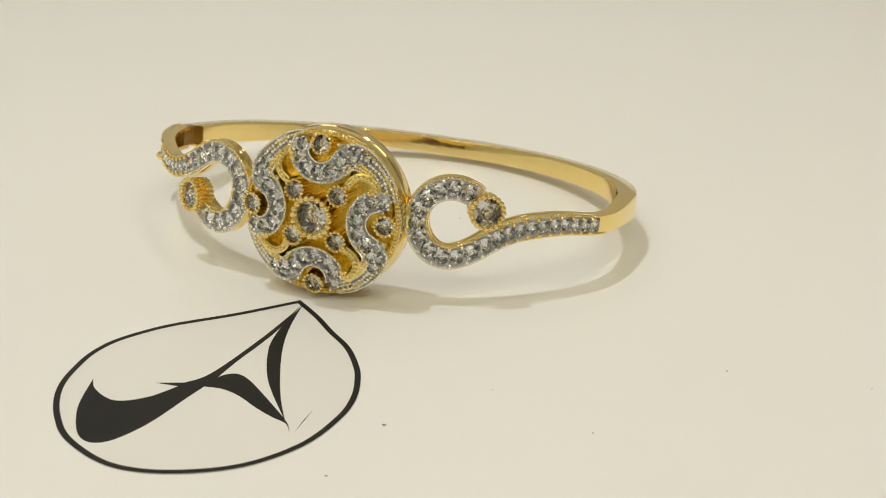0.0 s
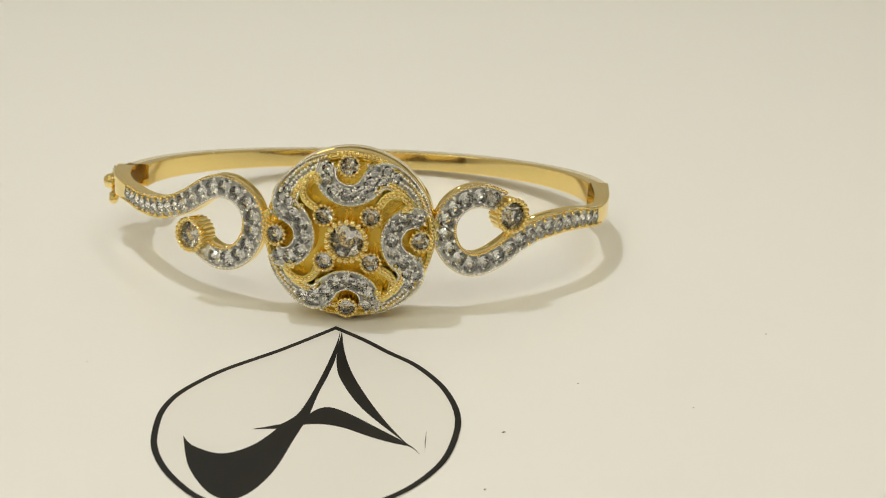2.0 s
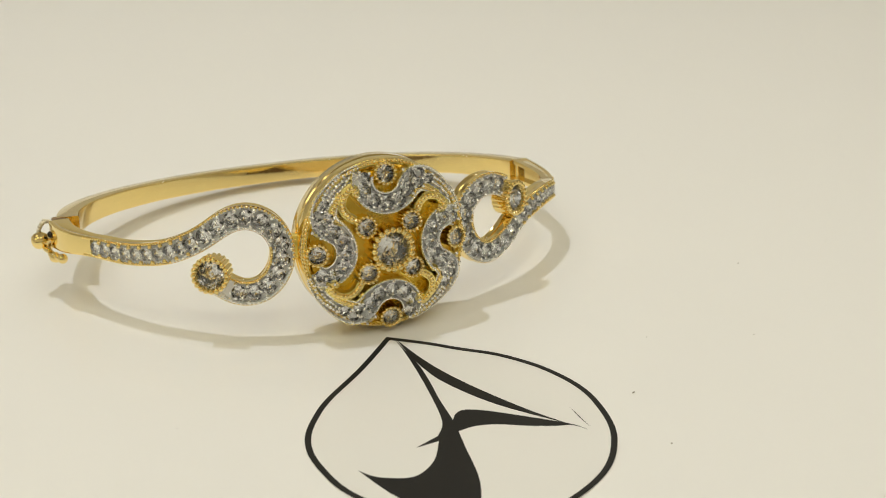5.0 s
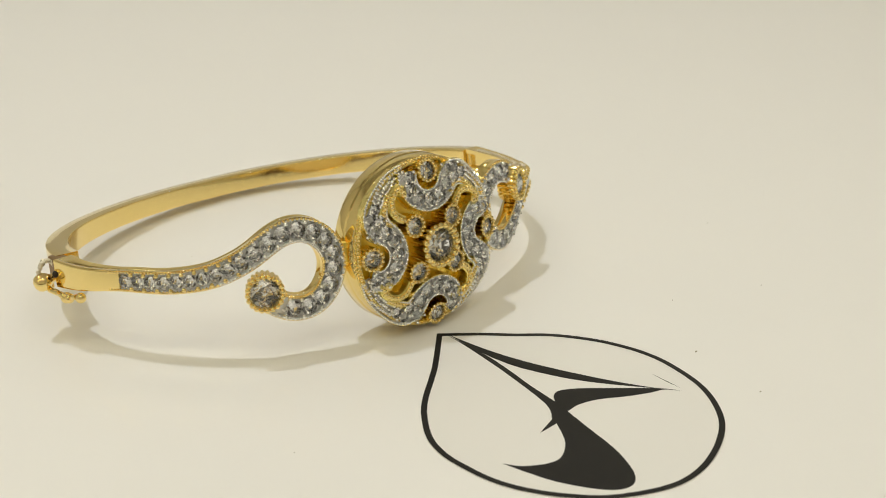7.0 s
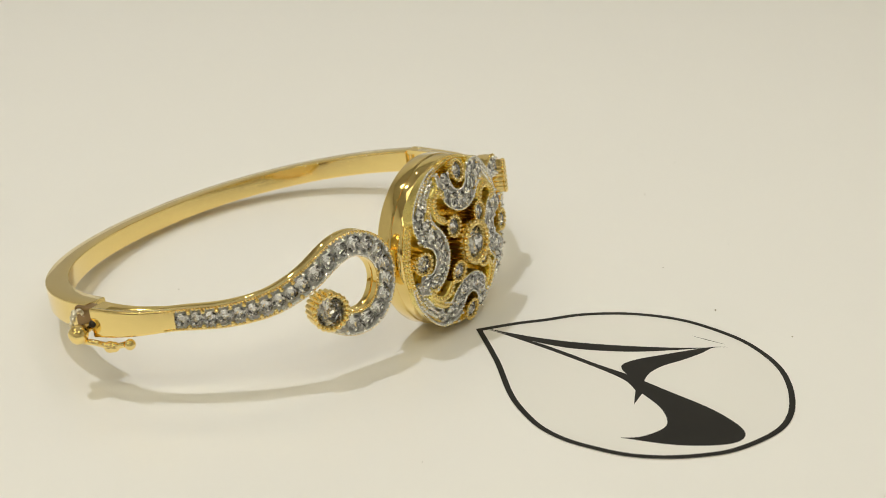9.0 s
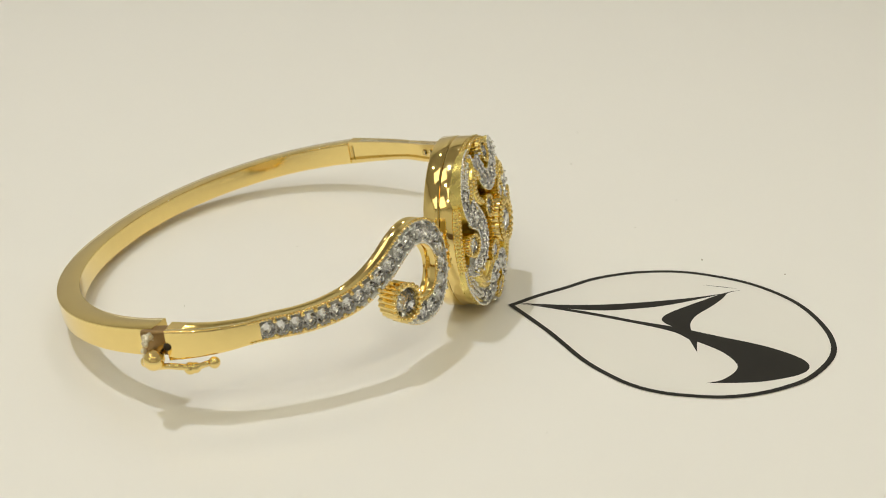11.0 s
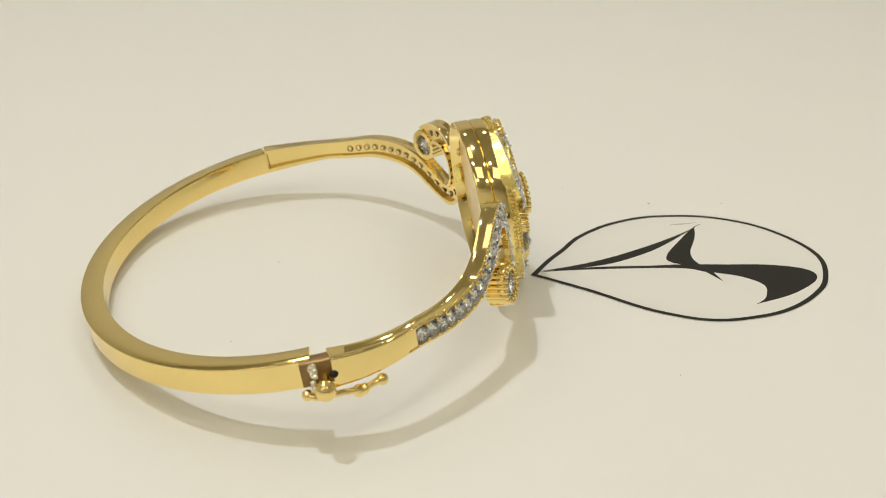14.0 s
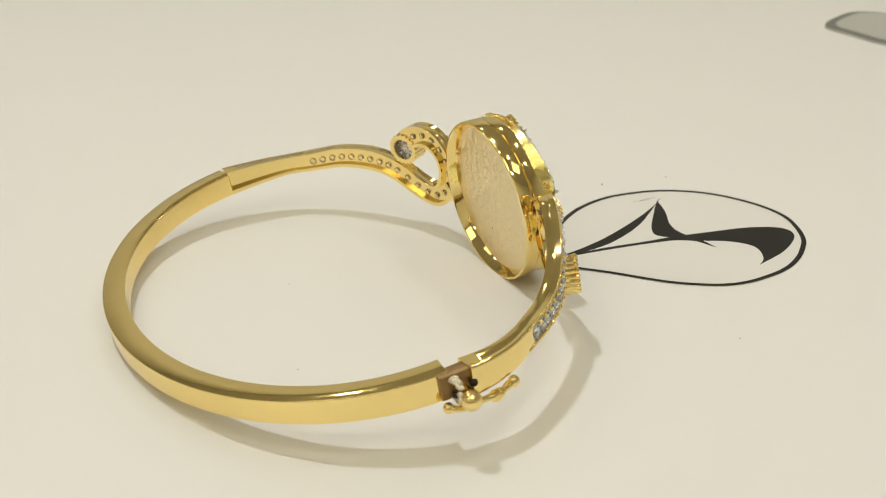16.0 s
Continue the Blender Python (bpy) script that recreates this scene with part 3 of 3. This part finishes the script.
for k in range(4):
    line = resample(spline([on_face(*quarter(k, x, z)) for x, z in ARM], 8), 0.3)
    nrm = [face_normal(p.x, p.y) for p in line]
    n = len(line)
    widths = [2.4 + 0.6 * math.exp(-((i / n - 0.56) / 0.13) ** 2) - 1.2 * max(0, (i / n - 0.66) / 0.34) for i in range(n)]
    bm = bmesh.new()
    sweep(bm, line, nrm, rounded(1.0, -2.1, -0.45, 0.03, 1), widths)
    for lo, hi in ((-0.5, -0.455), (0.455, 0.5)):
        sweep(bm, line, nrm, [(lo, -0.6), (hi, -0.6), (hi, 0.02), (lo, 0.02)], widths)
    arm = part("scroll_arm", bm, GOLD_DEEP, bracelet, "stone-set scroll of the openwork", m=FACE, angle=50)
    bm = bmesh.new()
    sweep(bm, line, nrm, [(0.455, -0.5), (0.455, 0.06), (0.40, 0.06), (0.35, -0.40), (-0.35, -0.40), (-0.40, 0.06), (-0.455, 0.06), (-0.455, -0.5)], widths)
    part("pave_plate", bm, RHODIUM, arm, "rhodium-plated trough under the stones")
    fr = frames(line, nrm)
    edge_beads = []
    for p in resample(line, 0.29):
        i = min(range(n), key=lambda j: (line[j] - p).length_squared)
        s, o, t = fr[i]
        edge_beads += [p + s * (widths[i] * 0.45) + o * 0.06, p - s * (widths[i] * 0.45) + o * 0.06]
    beads("milgrain", edge_beads[0::2], 0.15, BEAD, arm, "rhodium bead edge", 1)
    beads("milgrain", edge_beads[1::2], 0.15, BEAD, arm, "rhodium bead edge", 1)
    held = []
    for p in resample(line[int(n * 0.70):], 0.42):
        i = min(range(n), key=lambda j: (line[j] - p).length_squared)
        side, out, _ = fr[i]
        rows = 3 if widths[i] > 1.7 else 2
        for c in range(rows):
            u = (c - (rows - 1) / 2) * 0.52
            held.append((p + side * (u + random.uniform(-0.05, 0.05)) + out * (0.02 - 0.1 * abs(u)), random.uniform(0.19, 0.25)))
    for x, z, r in ARM_STONES:
        x, z = quarter(k, x, z)
        q = on_face(x, z, 0.12)
        r *= 1.12
        stone(arm, q, face_normal(x, z), r)
        for a in range(4):
            w = radians(45 + 90 * a + 17 * k)
            held.append((q + Vector((r * 1.05 * math.cos(w), r * 1.05 * math.sin(w), 0.12)), 0.19))
    beads("prong_set", held, 0.2, BEAD, arm, "tiny ball prongs", 2)
    line = resample(spline([on_face(*quarter(k, x, z), -0.25) for x, z in SCROLL], 6), 0.2)
    bm = bmesh.new()
    sweep(bm, line, [face_normal(p.x, p.y) for p in line], rounded(0.95, -2.2, 0.3, 0.2, 2))
    wire = part("scroll_wire", bm, GOLD_DEEP, bracelet, "thin beaded gold scroll", m=FACE)
    beads("milgrain", [p + Vector((0, 0, 0.28)) for p in resample(line, 0.46)], 0.30, GOLD, wire, sub=2)
    line = resample(spline([on_face(*quarter(k, x, z), -0.35) for x, z in CURL], 6), 0.2)
    bm = bmesh.new()
    sweep(bm, line, [face_normal(p.x, p.y) for p in line], rounded(0.8, -2.0, 0.2, 0.15, 2))
    wire = part("scroll_wire", bm, GOLD_DEEP, bracelet, "thin beaded gold scroll", m=FACE)
    beads("milgrain", [p + Vector((0, 0, 0.2)) for p in resample(line, 0.42)], 0.28, GOLD, wire, sub=2)
    x, z = quarter(k, 0.0, 7.95)
    bezel(bracelet, FACE @ outward(on_face(x, z, 0.28), face_normal(x, z)), 1.2, 2.0, 15, "small beaded gold collar with a clear stone")
    x, z = quarter(k, 2.52, 2.58)
    bezel(bracelet, FACE @ outward(on_face(x, z, 0.30), face_normal(x, z)), 1.18, 2.4, 15, "small beaded gold collar with a clear stone")
    # bars that tie the centre collar to the scrolls
    bm = bmesh.new()
    x, z = quarter(k, 1.5, 1.5)
    u, v = quarter(k, 2.2, 2.2)
    sweep(bm, [on_face(x, z, -0.6), on_face(u, v, -0.6)], [Vector((0, 0, 1))] * 2, rounded(0.8, -1.4, 0.0, 0.1, 1))
    part("tie_bar", bm, GOLD_DEEP, bracelet, m=FACE)
bezel(bracelet, FACE @ mm_pose(0, 0, 0.85), 2.3, 3.6, 20, "tall ribbed gold collar with the largest stone")

# small links between medallion and loops
for sign in (-1, 1):
    bm = bmesh.new()
    sweep(bm, [Vector((sign * 9.0 + 0.3, 4.6, 0.2)), Vector((sign * 9.8 + 0.3, 4.6 + (0.6 if sign > 0 else 0), 0.2))], [Vector((0, -1, 0))] * 2, rounded(2.6, -1.2, 0.5, 0.3, 2))
    part("link", bm, GOLD_DEEP, bracelet, "soldered gold link")

# hinge knuckle at the side away from the clasp
bm = bmesh.new()
lathe(bm, [(0, -1.2), (0.5, -1.2), (0.6, -1.1), (0.6, 1.1), (0.5, 1.2), (0, 1.2)], 24)
part("hinge_pin", bm, GOLD, bracelet, m=mm_pose(29.6, 28.3, 0.5))

# clasp: tongue, thumb knob, ragged solder and safety catch
bm = bmesh.new()
sweep(bm, [Vector((-31.75, 28.2, 0.4)), Vector((-31.9, 26.6, 0.4)), Vector((-31.95, 24.6, 0.4))], [Vector((-1, 0.05, 0))] * 3, rounded(2.5, -1.8, -0.15, 0.25, 3))
tongue = part("tongue", bm, CAVITY, bracelet, "dark brown clasp tongue")
# No hole is cut: near-black balls paint the shade inside it.
beads("socket", [(Vector((-32.12, 25.25, 0.25)), 0.42), (Vector((-32.0, 27.15, -0.35)), 0.30)], 0.4, HOLE_SHADE, tongue, "near-black balls as the shade in the clasp's holes", 2)
bm = bmesh.new()
lathe(bm, [(0, 0.95), (0.4, 0.9), (0.75, 0.70), (0.95, 0.35), (1.0, -0.1), (0.92, -0.5), (0.7, -0.8), (0.5, -1.0), (0.42, -2.1), (0, -2.1)], 28)
part("thumb_knob", bm, GOLD, bracelet, "rounded gold thumb knob", m=outward((-33.35, 26.3, -0.55), (-0.92, 0.12, -0.22)))
solder = []
for i in range(46):
    a = random.uniform(0, 2 * math.pi)
    u, v = math.cos(a), math.sin(a)
    solder.append((Vector((-32.3 + 0.95 * u, 27.12 + random.uniform(-0.25, 0.1), 0.3 + 1.2 * v)), random.uniform(0.14, 0.34)))
beads("solder_seam", solder, 0.2, SOLDER, bracelet, "ragged pale solder at the band's end", 1)
catch = resample(spline([(-32.0, 28.0, -1.35), (-32.5, 26.8, -1.65), (-32.6, 25.4, -1.55), (-32.4, 24.2, -1.75), (-32.1, 22.8, -1.95), (-31.6, 21.4, -1.75)], 8), 0.2)
bm = bmesh.new()
sweep(bm, catch, [Vector((-0.4, 0, -1)).normalized()] * len(catch), rounded(0.85, -0.3, 0.3, 0.25, 3), [1.0 + 0.35 * math.sin(i * 0.62) for i in range(len(catch))])
catch_ob = part("safety_catch", bm, GOLD, bracelet, "thin gold safety catch wire")
beads("catch_knob", [(Vector((-31.55, 21.1, -1.8)), 0.58), (Vector((-32.15, 23.4, -2.05)), 0.62), (Vector((-32.05, 22.9, -2.05)), 0.55), (Vector((-32.0, 28.0, -1.35)), 0.55)], 0.5, GOLD, catch_ob, sub=3)

# ---- dust on the disc ----
specks = []
for x, y, r in GRAINS:
    verts, faces = BALLS[1]
    bm = bmesh.new()
    vs = [bm.verts.new((v.x * r * random.uniform(0.7, 1.5), v.y * r * random.uniform(0.5, 1.0), (v.z + 0.9) * r * 0.5)) for v in verts]
    for fc in faces:
        bm.faces.new([vs[i] for i in fc])
    ob = new("dust_grain", mesh_of("dust_grain", bm, DIRT))
    tagged(ob, "tiny dark dust grain on the turntable", "dust", "dust on the disc")
    specks.append((ob, x, y))


# ---- what turns ----
def on_disc(x, y):
    """The pose of a flat thing that lies at x, y of the disc's own plan."""
    c, d = GROW * math.cos(radians(SPIN)), GROW * math.sin(radians(SPIN))
    x, y = x + SHIFT.x, y + SHIFT.y
    return mm_pose(c * x - d * y + 0.848, d * x + c * y + 0.662, 0, 0, 0, SPIN)


def motions():
    for ob, base in ((turntable, Matrix()), (sticker, on_disc(STICKER_AT.x, STICKER_AT.y)), (card, on_disc(CARD_AT.x, CARD_AT.y)), (bracelet, BASE),
                     *((ob, on_disc(x, y)) for ob, x, y in specks)):
        walk(ob, [(t, pose(0, 0, 0, 0, 0, a) @ base) for t, a in TURN])


motions()
